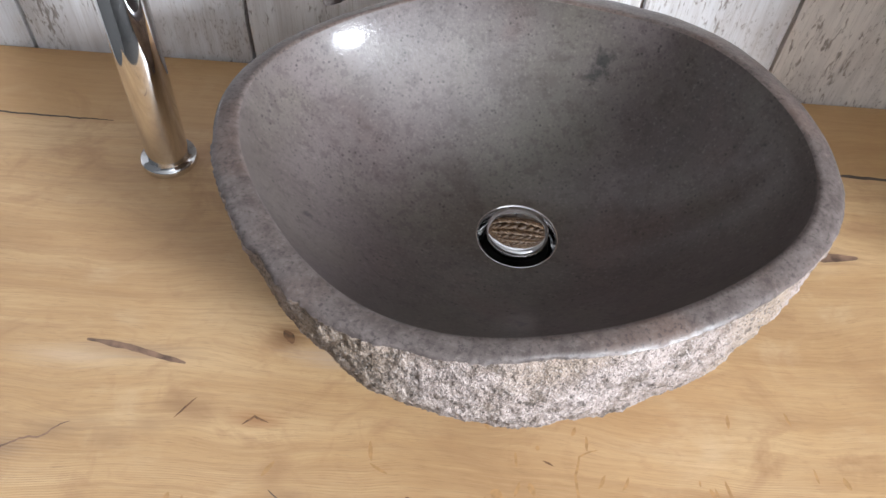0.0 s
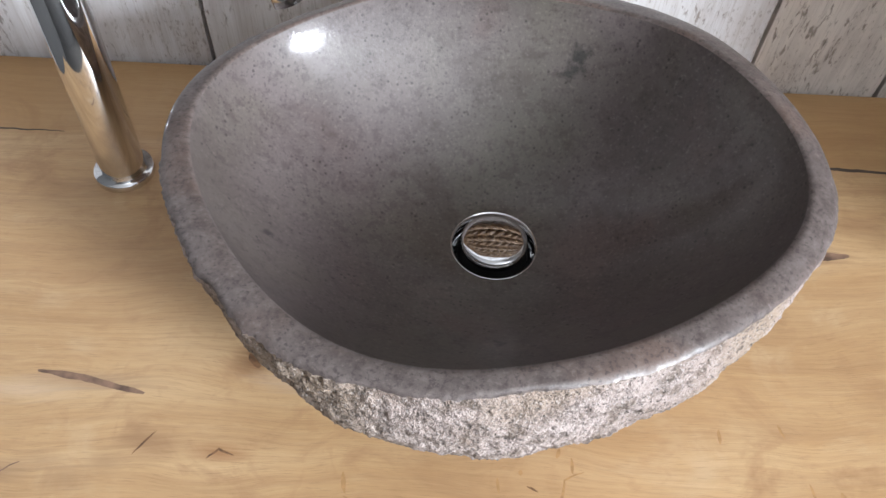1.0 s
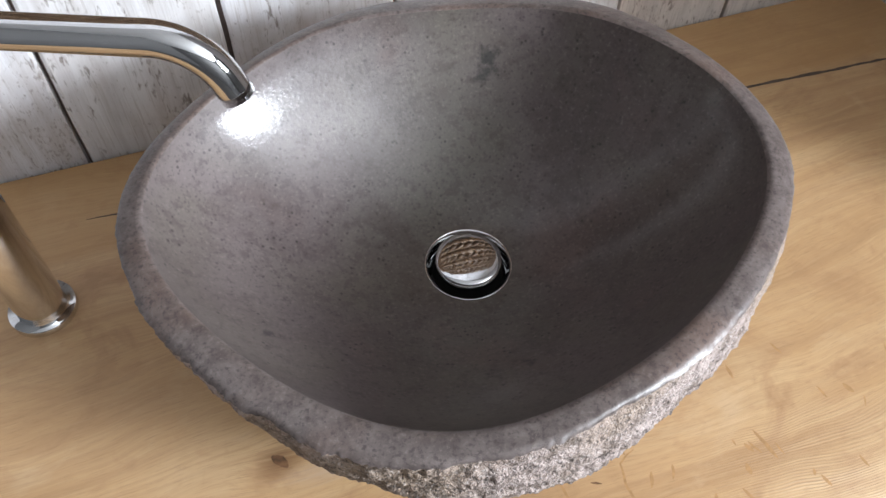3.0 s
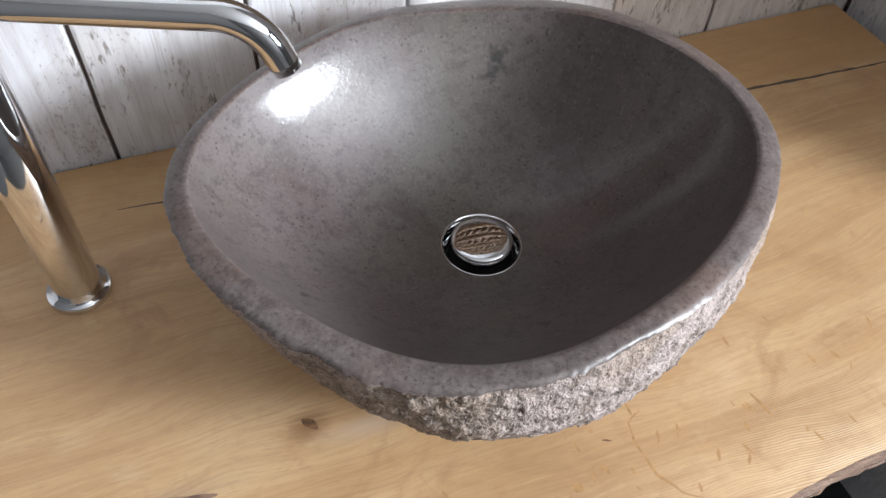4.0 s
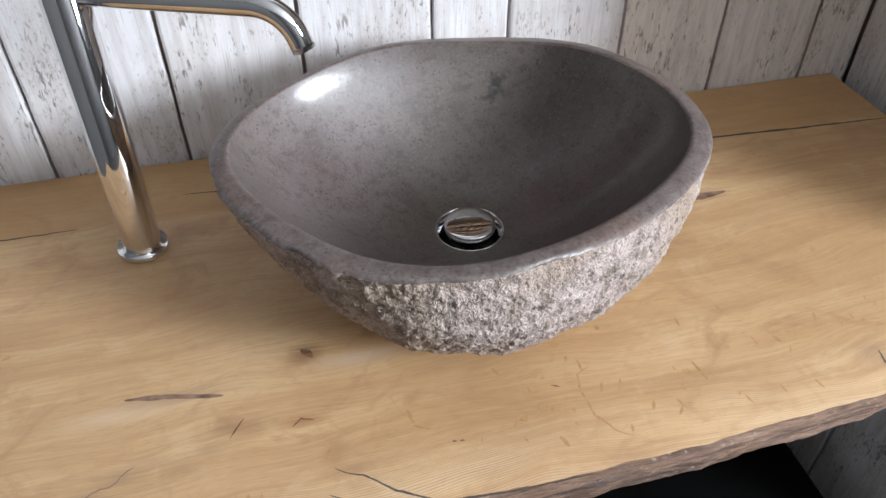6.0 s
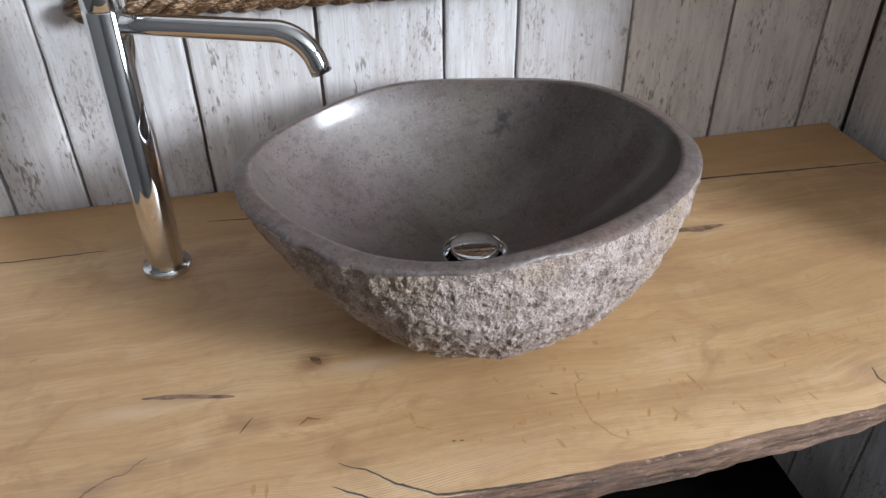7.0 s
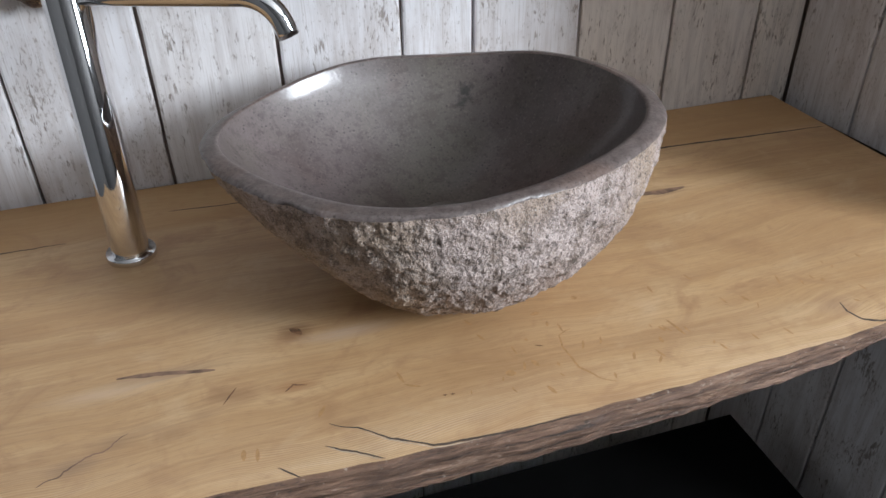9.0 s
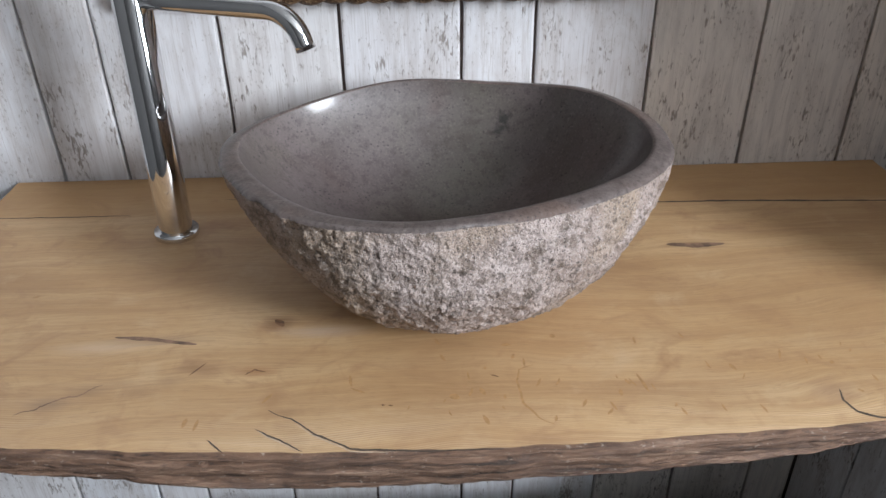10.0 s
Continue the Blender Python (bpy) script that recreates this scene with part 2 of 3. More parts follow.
def stone(polished):
    m = Nodes("polished_river_stone" if polished else "rough_river_stone")
    v = m.coords()
    broad = m.noise(v, 4.5, 4, 0.6, 0.6)
    cloud = m.noise(v, 14, 5, 0.65, 0.5)
    hue = m.noise(v, 8, 3, 0.5, 0.5)
    fine = m.noise(v, 330, 3, 0.6)
    mid = m.noise(v, 90, 4, 0.65)
    if polished:
        col = m.ramp(broad, [(0.30, (0.076, 0.056, 0.054)), (0.50, (0.120, 0.094, 0.091)), (0.70, (0.166, 0.135, 0.132))])
        # the stone's own hues: pinkish grey, then olive grey, then a reddish brown vein
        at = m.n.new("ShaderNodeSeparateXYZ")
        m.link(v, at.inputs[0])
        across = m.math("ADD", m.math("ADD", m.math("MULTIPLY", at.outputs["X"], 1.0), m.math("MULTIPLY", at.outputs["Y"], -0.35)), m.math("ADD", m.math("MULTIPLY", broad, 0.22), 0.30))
        # lighter left and darker right also put the bowl's shading into the colour
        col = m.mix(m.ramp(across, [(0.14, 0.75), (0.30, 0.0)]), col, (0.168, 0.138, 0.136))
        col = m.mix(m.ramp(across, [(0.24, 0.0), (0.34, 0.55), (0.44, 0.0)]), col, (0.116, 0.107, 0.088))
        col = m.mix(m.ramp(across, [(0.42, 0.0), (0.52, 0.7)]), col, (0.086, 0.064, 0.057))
        col = m.mix(m.ramp(hue, [(0.48, 0.0), (0.64, 0.5)]), col, (0.122, 0.105, 0.082))
        col = m.mix(m.ramp(hue, [(0.32, 0.65), (0.46, 0.0)]), col, (0.134, 0.089, 0.080))
        col = m.mix(m.ramp(cloud, [(0.34, 0.55), (0.54, 0.0)]), col, (0.068, 0.050, 0.045))
        col = m.mix(m.ramp(cloud, [(0.56, 0.0), (0.72, 0.22)]), col, (0.20, 0.165, 0.155))
        col = m.mix(m.ramp(mid, [(0.36, 0.48), (0.49, 0.0)]), col, (0.060, 0.045, 0.042))
        col = m.mix(m.ramp(fine, [(0.57, 0.0), (0.71, 0.28)]), col, (0.27, 0.228, 0.212))
        col = m.mix(m.ramp(fine, [(0.30, 0.5), (0.43, 0.0)]), col, (0.038, 0.030, 0.027))
        # pores, here and there
        pore = m.math("MULTIPLY", m.ramp(m.voronoi(v, 190), [(0.14, 0.75), (0.30, 0.0)]), m.ramp(m.noise(v, 60, 3, 0.6), [(0.50, 0.0), (0.60, 1.0)]))
        col = m.mix(pore, col, (0.030, 0.024, 0.022))
        # dark inclusions in the stone
        for x, y, z, r in ((-0.076, -0.124, 0.977, 0.0115), (-0.082, -0.130, 0.966, 0.010), (-0.148, -0.390, 0.927, 0.0065), (-0.319, -0.325, 0.960, 0.0055), (-0.219, -0.333, 0.906, 0.0035), (-0.07, -0.33, 0.915, 0.003)):
            d = m.n.new("ShaderNodeVectorMath")
            d.operation = "DISTANCE"
            m.link(v, d.inputs[0])
            d.inputs[1].default_value = (x, y, z)
            ragged = m.math("ADD", m.math("MULTIPLY", d.outputs["Value"], 1 / r), m.math("MULTIPLY", m.math("SUBTRACT", mid, 0.5), 3.0))
            col = m.mix(m.ramp(ragged, [(0.35, 0.75), (1.0, 0.0)]), col, (0.03, 0.028, 0.027))
        rough = m.math("ADD", m.math("MULTIPLY", cloud, 0.25), 0.34)
        return m.done(col, rough, m.bump(cloud, 0.06, 0.005, m.bump(mid, 0.14, 0.0012, m.bump(fine, 0.22, 0.0006))), 0.0, 0.45, 0.42, 0.125)
    pits = m.voronoi(v, 330)
    grit = m.noise(v, 620, 3, 0.65)
    lump = m.noise(v, 72, 4, 0.6)
    col = m.ramp(cloud, [(0.3, (0.29, 0.215, 0.175)), (0.5, (0.45, 0.36, 0.325)), (0.7, (0.56, 0.465, 0.435))])
    col = m.mix(m.ramp(hue, [(0.49, 0.0), (0.64, 0.6)]), col, (0.34, 0.245, 0.155))
    col = m.mix(m.ramp(lump, [(0.38, 0.7), (0.52, 0.0)]), col, (0.15, 0.105, 0.074))
    col = m.mix(m.ramp(fine, [(0.30, 0.8), (0.46, 0.0)]), col, (0.085, 0.068, 0.06))
    col = m.mix(m.ramp(grit, [(0.54, 0.0), (0.68, 0.7)]), col, (0.58, 0.525, 0.50))
    col = m.mix(m.ramp(mid, [(0.33, 0.7), (0.42, 0.0)]), col, (0.07, 0.052, 0.040))
    col = m.mix(m.ramp(pits, [(0.12, 0.9), (0.27, 0.0)]), col, (0.06, 0.048, 0.042))
    h = m.math("ADD", m.math("MULTIPLY", fine, 0.8), m.math("ADD", m.math("MULTIPLY", mid, 1.2), m.math("MULTIPLY", grit, 0.35)))
    return m.done(col, 0.7, m.bump(h, 1.0, 0.0036))


def rim_stone():
    m = Nodes("sawn_stone_rim")
    v = m.coords()
    fine, mid, hue = m.noise(v, 300, 4, 0.7), m.noise(v, 80, 5, 0.65), m.noise(v, 14, 3)
    col = m.ramp(mid, [(0.3, (0.086, 0.066, 0.060)), (0.55, (0.152, 0.123, 0.115)), (0.75, (0.20, 0.168, 0.158))])
    col = m.mix(m.ramp(hue, [(0.47, 0.0), (0.66, 0.6)]), col, (0.17, 0.112, 0.09))
    col = m.mix(m.ramp(fine, [(0.36, 0.8), (0.47, 0.0)]), col, (0.06, 0.046, 0.042))
    col = m.mix(m.ramp(fine, [(0.56, 0.0), (0.70, 0.4)]), col, (0.31, 0.262, 0.245))
    return m.done(col, 0.36, m.bump(mid, 0.2, 0.0015, m.bump(fine, 0.3, 0.0008)))


def plain(name, colour, rough, metal=0.0, vary=0.12, scale=30.0, spec=0.5):
    m = Nodes(name)
    n = m.noise(m.coords(), scale, 4)
    col = m.mix(m.ramp(n, [(0.3, 0.0), (0.7, 1.0)]), tuple(c * (1 - vary) for c in colour), tuple(c * (1 + vary) for c in colour))
    r = m.math("ADD", m.math("MULTIPLY", n, rough * 0.4), rough * 0.8)
    return m.done(col, r, None, metal, 0.0, spec)


def rope_fibre():
    m = Nodes("braided_plant_fibre")
    a = m.noise(m.coords((60, 400, 400)), 1.5, 4, 0.6)
    b = m.noise(m.coords(), 45, 3)
    col = m.ramp(a, [(0.36, (0.018, 0.009, 0.005)), (0.5, (0.13, 0.062, 0.027)), (0.64, (0.60, 0.42, 0.25))])
    col = m.mix(m.ramp(b, [(0.45, 0.0), (0.6, 0.75)]), col, (0.07, 0.03, 0.013))
    return m.done(col, 0.5, m.bump(a, 0.6, 0.001))


OAK, OAK_EDGE = oak_top(), oak_edge()
BOARD = board_paint("whitewashed_board", ((0.73, 0.735, 0.765), (0.74, 0.73, 0.75), (0.75, 0.735, 0.74)))
BOARD_CREAM = board_paint("cream_washed_board", ((0.77, 0.71, 0.655), (0.76, 0.71, 0.67), (0.76, 0.72, 0.69)))
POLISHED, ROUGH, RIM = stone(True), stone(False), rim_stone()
CHROME = plain("polished_chrome", (0.78, 0.78, 0.79), 0.055, 1.0, 0.03)
AERATOR = plain("brushed_steel_insert", (0.35, 0.33, 0.30), 0.3, 1.0)
# near-black painted as shade inside the drain and behind the braids
GAP_SHADE = plain("hollow_shade_black", (0.012, 0.012, 0.012), 0.5)
SEAM = plain("dark_seam", (0.24, 0.185, 0.16), 0.8, 0, 0.3, 40)
CRACK = plain("open_crack", (0.085, 0.062, 0.048), 0.8, 0, 0.4, 120)
CRACK_LIP = plain("split_wood_lip", (0.55, 0.44, 0.32), 0.6, 0, 0.25, 90)
KNOT = plain("knot_wood", (0.17, 0.085, 0.04), 0.6, 0, 0.5, 160)
STREAK = plain("bark_streak", (0.21, 0.125, 0.085), 0.6, 0, 0.5, 90)
PLASTER = plain("grey_plaster", (0.60, 0.59, 0.58), 0.8, 0, 0.05, 6)
DARK_WALL = plain("dark_grey_plaster", (0.075, 0.073, 0.072), 0.75, 0, 0.1, 6)
FLOOR = plain("dark_floor_tile", (0.055, 0.052, 0.05), 0.5, 0, 0.15, 5)
BLACK = plain("black_matt_board", (0.003, 0.003, 0.003), 0.9, 0, 0.2, 20, 0.02)
FIBRE = rope_fibre()
WHITE_FRAME = plain("white_window_frame", (0.8, 0.8, 0.8), 0.35, 0, 0.03)

# ---- mesh helpers ----


def mesh_of(name, bm, mats, smooth=True):
    me = bpy.data.meshes.new(name)
    bm.normal_update()
    bm.to_mesh(me)
    bm.free()
    for mt in mats if isinstance(mats, (list, tuple)) else [mats]:
        me.materials.append(mt)
    for p in me.polygons:
        p.use_smooth = smooth
    return me


def part(name, bm, mat, parent=None, label="", smooth=True):
    ob = new(name, mesh_of(name, bm, mat, smooth))
    if parent is not None:
        ob.parent = parent
    if label:
        ob["label"] = label
    return ob


def box(bm, x0, x1, y0, y1, z0, z1, bevel=0.0):
    vs = [bm.verts.new((x, y, z)) for x in (x0, x1) for y in (y0, y1) for z in (z0, z1)]
    fs = [bm.faces.new([vs[i] for i in f]) for f in ((0, 1, 3, 2), (4, 6, 7, 5), (0, 4, 5, 1), (2, 3, 7, 6), (0, 2, 6, 4), (1, 5, 7, 3))]
    if bevel:
        es = list({e for f in fs for e in f.edges})
        bmesh.ops.bevel(bm, geom=es, offset=bevel, segments=2, affect="EDGES", profile=0.5)
    return bm


def lathe(profile, centre, steps=64, caps=False):
    """Rings of (radius, z) round a vertical axis."""
    bm = bmesh.new()
    rings = [[bm.verts.new((centre[0] + r * math.cos(a), centre[1] + r * math.sin(a), z)) for a in (2 * math.pi * k / steps for k in range(steps))] for r, z in profile]
    for a, b in zip(rings, rings[1:]):
        for k in range(steps):
            bm.faces.new((a[k], a[(k + 1) % steps], b[(k + 1) % steps], b[k]))
    if caps:
        bm.faces.new(rings[0][::-1])
        bm.faces.new(rings[-1])
    return bm


def tube(bm, pts, radius, sides=24, caps=True):
    """A tube along points; radius: a number or one number a point."""
    rings, up = [], Vector((0, 0, 1))
    for k, p in enumerate(pts):
        d = (pts[min(k + 1, len(pts) - 1)] - pts[max(k - 1, 0)]).normalized()
        side = d.cross(up)
        side = side.normalized() if side.length > 1e-4 else Vector((0, 1, 0))
        over = side.cross(d)
        r = radius if isinstance(radius, (int, float)) else radius[k]
        rings.append([bm.verts.new(p + r * (math.cos(a) * side + math.sin(a) * over)) for a in (2 * math.pi * s / sides for s in range(sides))])
    for a, b in zip(rings, rings[1:]):
        for k in range(sides):
            bm.faces.new((a[k], b[k], b[(k + 1) % sides], a[(k + 1) % sides]))
    if caps:
        bm.faces.new(rings[0])
        bm.faces.new(rings[-1][::-1])
    return bm


TOP = 0.85                     # height of the counter's upper side

# ---- setting: floor, ceiling, plain walls ----
tagged(part("floor", box(bmesh.new(), ROOM_L - 0.1, ROOM_R + 0.2, ROOM_F - 0.1, 0.1, -0.1, 0.0), FLOOR, None, "", False), "plain dark tiled floor", "floor", kind="structure")
tagged(part("ceiling", box(bmesh.new(), ROOM_L - 0.1, ROOM_R + 0.2, ROOM_F - 0.1, 0.1, ROOM_H, ROOM_H + 0.1), PLASTER, None, "", False), "plain grey plaster ceiling", "ceiling", kind="structure")
wall_north = tagged(part("wall_north", box(bmesh.new(), ROOM_L - 0.1, ROOM_R + 0.2, 0.012, 0.1, 0, ROOM_H), SEAM, None, "", False), "wall clad in whitewashed vertical boards with dark seams", "wall", kind="structure")
tagged(part("wall_west", box(bmesh.new(), ROOM_L - 0.1, ROOM_L, ROOM_F - 0.1, 0.011, 0, ROOM_H), DARK_WALL, None, "", False), "plain dark grey wall", "wall", kind="structure")
tagged(part("wall_south", box(bmesh.new(), ROOM_L, ROOM_R + 0.2, ROOM_F - 0.1, ROOM_F, 0, ROOM_H), DARK_WALL, None, "", False), "plain dark grey wall", "wall", kind="structure")
bm = bmesh.new()
y0, y1, z0, z1 = WIN
box(bm, ROOM_R, ROOM_R + 0.15, ROOM_F, y0, 0, ROOM_H)
box(bm, ROOM_R, ROOM_R + 0.15, y1, 0.011, 0, ROOM_H)
box(bm, ROOM_R, ROOM_R + 0.15, y0, y1, 0, z0)
box(bm, ROOM_R, ROOM_R + 0.15, y0, y1, z1, ROOM_H)
tagged(part("wall_east", bm, DARK_WALL, None, "", False), "plain dark grey wall with a window opening", "wall", kind="structure")
window_1 = tagged(new("window_1"), "white framed window in the dark grey wall", "window", kind="structure")
bm = bmesh.new()
for a in ((y0, y0 + 0.05, z0, z1), (y1 - 0.05, y1, z0, z1), (y0 + 0.05, y1 - 0.05, z0, z0 + 0.05), (y0 + 0.05, y1 - 0.05, z1 - 0.05, z1)):
    box(bm, ROOM_R + 0.07, ROOM_R + 0.12, *a)
part("window_frame", bm, WHITE_FRAME, window_1, "", False)

# side wall that juts out beside the counter
# its unseen length past y = -0.39 is set to shade the counter
SIDE_X, SIDE_Y = 0.525, -0.55
wall_side = tagged(part("wall_side", box(bmesh.new(), SIDE_X + 0.012, ROOM_R - 0.001, SIDE_Y + 0.012, 0.011, 0, ROOM_H), SEAM, None, "", False), "short return wall clad in whitewashed boards", "wall", kind="structure")


def board(a, b, wall, facing):
    """One upright board from a to b along its wall; facing: the way its face looks."""
    bm = bmesh.new()
    rows = 90
    gap = 0.0023
    left, right = [], []
    for k in range(rows + 1):
        z = ROOM_H * k / rows
        wob = lambda s: 0.0013 * noise.noise(Vector((a * 7 + s, z * 6, s))) + 0.0010 * noise.noise(Vector((a * 11 + s, z * 33, s)))
        l, r = a + gap + wob(0), b - gap + wob(4)
        lift = 0.0008 * noise.noise(Vector((a * 9, z * 2, 2)))
        ring = []
        for u, d in ((l, 0.0118), (l, 0.0012), (l + 0.0030, -lift * 0.4), (r - 0.0030, lift * 0.4), (r, 0.0012), (r, 0.0118)):
            p = (u, d, z) if facing == "south" else (SIDE_X + d, u, z) if facing == "west" else (u, SIDE_Y + d, z)
            ring.append(bm.verts.new(p))
        left.append(ring)
    for p, q in zip(left, left[1:]):
        for k in range(5):
            f = (p[k], p[k + 1], q[k + 1], q[k])
            bm.faces.new(f if facing != "west" else f[::-1])
    return part("board", bm, BOARD_CREAM if a > 0.13 else BOARD, wall, "", False)


SEAMS = [-1.9, -1.76, -1.60, -1.46, -1.31, -1.16, -1.005, -0.85, -0.702, -0.609, -0.446, -0.286, -0.123, -0.023, 0.137, 0.288, 0.439, 0.525]

# ---- counter ----


def front_y(x):
    """The live front edge of the slab."""
    return -0.561 + 0.12 * (x + 0.14) ** 2 + 0.0035 * noise.noise(Vector((x * 9, 0, 3))) + 0.0016 * noise.noise(Vector((x * 40, 1, 3)))


C_L, C_R, C_T = -0.768, 0.492, 0.0475
counter = tagged(new("counter"), "thick oiled oak slab counter with a live edge and cracks", "counter")
bm = bmesh.new()
loops, nx = [], 640
for i in range(nx + 1):
    x = C_L + (C_R - C_L) * i / nx
    yf = front_y(x)
    ring = [(-0.003, TOP - C_T), (-0.003, TOP - 0.002), (-0.005, TOP)]
    ring += [(-0.005 + (yf + 0.01) * k / 10, TOP) for k in range(1, 10)]
    ring += [(yf + 0.006, TOP), (yf + 0.002, TOP - 0.0012)]
    lower = TOP - C_T + 0.003 * noise.noise(Vector((x * 7, 9, 1))) + 0.11 * (x + 0.22) ** 2
    for k in range(25):
        u = k / 24
        z = TOP - 0.004 + (lower - TOP + 0.004) * u
        rough = 0.0030 * max(0.0, 1 - ((u - 0.88) / 0.16) ** 2) + 0.0042 * noise.noise(Vector((x * 9, z * 80, 5))) + 0.0022 * noise.noise(Vector((x * 30, z * 190, 8))) + 0.0012 * noise.noise(Vector((x * 110, z * 420, 2)))
        split = TOP - 0.0085 - 0.004 * noise.noise(Vector((x * 8, 4, 4)))
        groove = 0.007 * math.exp(-(((z - split) / 0.0017) ** 2)) * max(0.0, min(1.0, 4 * (noise.noise(Vector((x * 6, 7, 1))) + 0.35)))
        ring.append((yf + 0.001 + 0.010 * u * u - rough * min(1, 4 * u) + groove, z))
    ring += [(yf + 0.03, lower)]
    loops.append([bm.verts.new((x, y, z)) for y, z in ring])
for a, b in zip(loops, loops[1:]):
    n = len(a)
    for k in range(n):
        f = bm.faces.new((a[k], b[k], b[(k + 1) % n], a[(k + 1) % n]))
        f.material_index = 1 if 12 <= k <= 37 else 0
for lp in (loops[0], loops[-1][::-1]):
    f = bm.faces.new(lp)
    f.material_index = 1
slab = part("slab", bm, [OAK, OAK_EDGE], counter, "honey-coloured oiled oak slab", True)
slab.data.set_sharp_from_angle(angle=radians(35))


def ribbon(name, pts, width, mat, lift=0.00012, wobble=0.0012, seed=1, label="", over=None):
    """A thin split along a line on the counter, widest in its middle."""
    bm = bmesh.new()
    fine = []
    for a, b in zip(pts, pts[1:]):
        n = max(2, int(math.dist(a, b) / 0.003))
        fine += [(a[0] + (b[0] - a[0]) * k / n, a[1] + (b[1] - a[1]) * k / n) for k in range(n)]
    fine.append(pts[-1])
    rows = []
    for k, (x, y) in enumerate(fine):
        u = k / (len(fine) - 1)
        q, p = fine[min(k + 1, len(fine) - 1)], fine[max(k - 1, 0)]
        d = Vector((q[0] - p[0], q[1] - p[1])).normalized()
        s = Vector((-d.y, d.x))
        w = width * (0.25 + 0.75 * math.sin(math.pi * min(1, max(0, u))) ** 0.6) * (0.85 + 0.35 * noise.noise(Vector((x * 60, y * 60, seed)))) * 0.5
        off = wobble * noise.noise(Vector((x * 60, y * 60, seed + 5))) + 0.5 * wobble * noise.noise(Vector((x * 200, y * 200, seed)))
        c = Vector((x, y)) + s * off
        if c.y < front_y(c.x) + 0.003:
            c.y = front_y(c.x) + 0.003
        l, r = c + s * w, c - s * w
        rows.append([bm.verts.new((l.x, l.y, TOP + lift)), bm.verts.new((r.x, r.y, TOP + lift))])
    for a, b in zip(rows, rows[1:]):
        bm.faces.new((a[0], a[1], b[1], b[0]))
    return part(name, bm, mat, counter, label)


ribbon("crack", [(0.06, -0.118), (0.235, -0.122), (0.334, -0.128), (0.486, -0.136)], 0.0050, CRACK, seed=1)
ribbon("crack", [(-0.765, -0.114), (-0.69, -0.116), (-0.643, -0.117), (-0.571, -0.117)], 0.0030, CRACK, seed=2)
ribbon("crack", [(-0.455, -0.078), (-0.40, -0.083), (-0.34, -0.087)], 0.0026, CRACK, seed=3)
ribbon("crack", [(-0.556, -0.497), (-0.528, -0.478), (-0.51, -0.471), (-0.49, -0.458)], 0.0022, STREAK, wobble=0.004, seed=4)
ribbon("crack", [(-0.327, -0.5), (-0.318, -0.507), (-0.305, -0.512), (-0.28, -0.534), (-0.25, -0.551), (-0.2, -0.556), (-0.12, -0.557)], 0.0027, CRACK, seed=5)
ribbon("crack_lip", [(-0.30, -0.5195), (-0.278, -0.5375), (-0.25, -0.5535), (-0.21, -0.5575)], 0.0013, CRACK_LIP, 0.0002, seed=5)
ribbon("crack", [(-0.335, -0.524), (-0.312, -0.538), (-0.291, -0.552)], 0.0022, CRACK, seed=6)
ribbon("crack_lip", [(-0.333, -0.526), (-0.312, -0.5403), (-0.294, -0.552)], 0.0012, CRACK_LIP, 0.0002, seed=6)
ribbon("crack", [(-0.375, -0.535), (-0.358, -0.549)], 0.0018, CRACK, seed=7)
ribbon("crack", [(0.198, -0.498), (0.193, -0.513), (0.199, -0.528), (0.215, -0.536), (0.24, -0.54)], 0.0030, CRACK, seed=8)
ribbon("streak", [(-0.503, -0.384), (-0.47, -0.388), (-0.44, -0.395), (-0.416, -0.400)], 0.0075, STREAK, wobble=0.0005, seed=9, label="grey-brown bark streak in the oak")
ribbon("knot", [(-0.412, -0.449), (-0.404, -0.438), (-0.399, -0.430)], 0.0018, KNOT, seed=10)
ribbon("knot", [(-0.358, -0.450), (-0.350, -0.442), (-0.338, -0.447)], 0.0021, KNOT, seed=11)
ribbon("knot", [(-0.342, -0.362), (-0.336, -0.367), (-0.332, -0.374)], 0.0085, KNOT, seed=12)
ribbon("knot", [(-0.123, -0.462), (-0.115, -0.4655)], 0.0024, KNOT, seed=13)
ribbon("knot", [(-0.226, -0.498), (-0.222, -0.499)], 0.0024, KNOT, seed=14)
ribbon("knot", [(-0.219, -0.499), (-0.215, -0.500)], 0.0024, KNOT, seed=15)
ribbon("streak", [(0.115, -0.231), (0.15, -0.236), (0.185, -0.233)], 0.012, STREAK, seed=16)

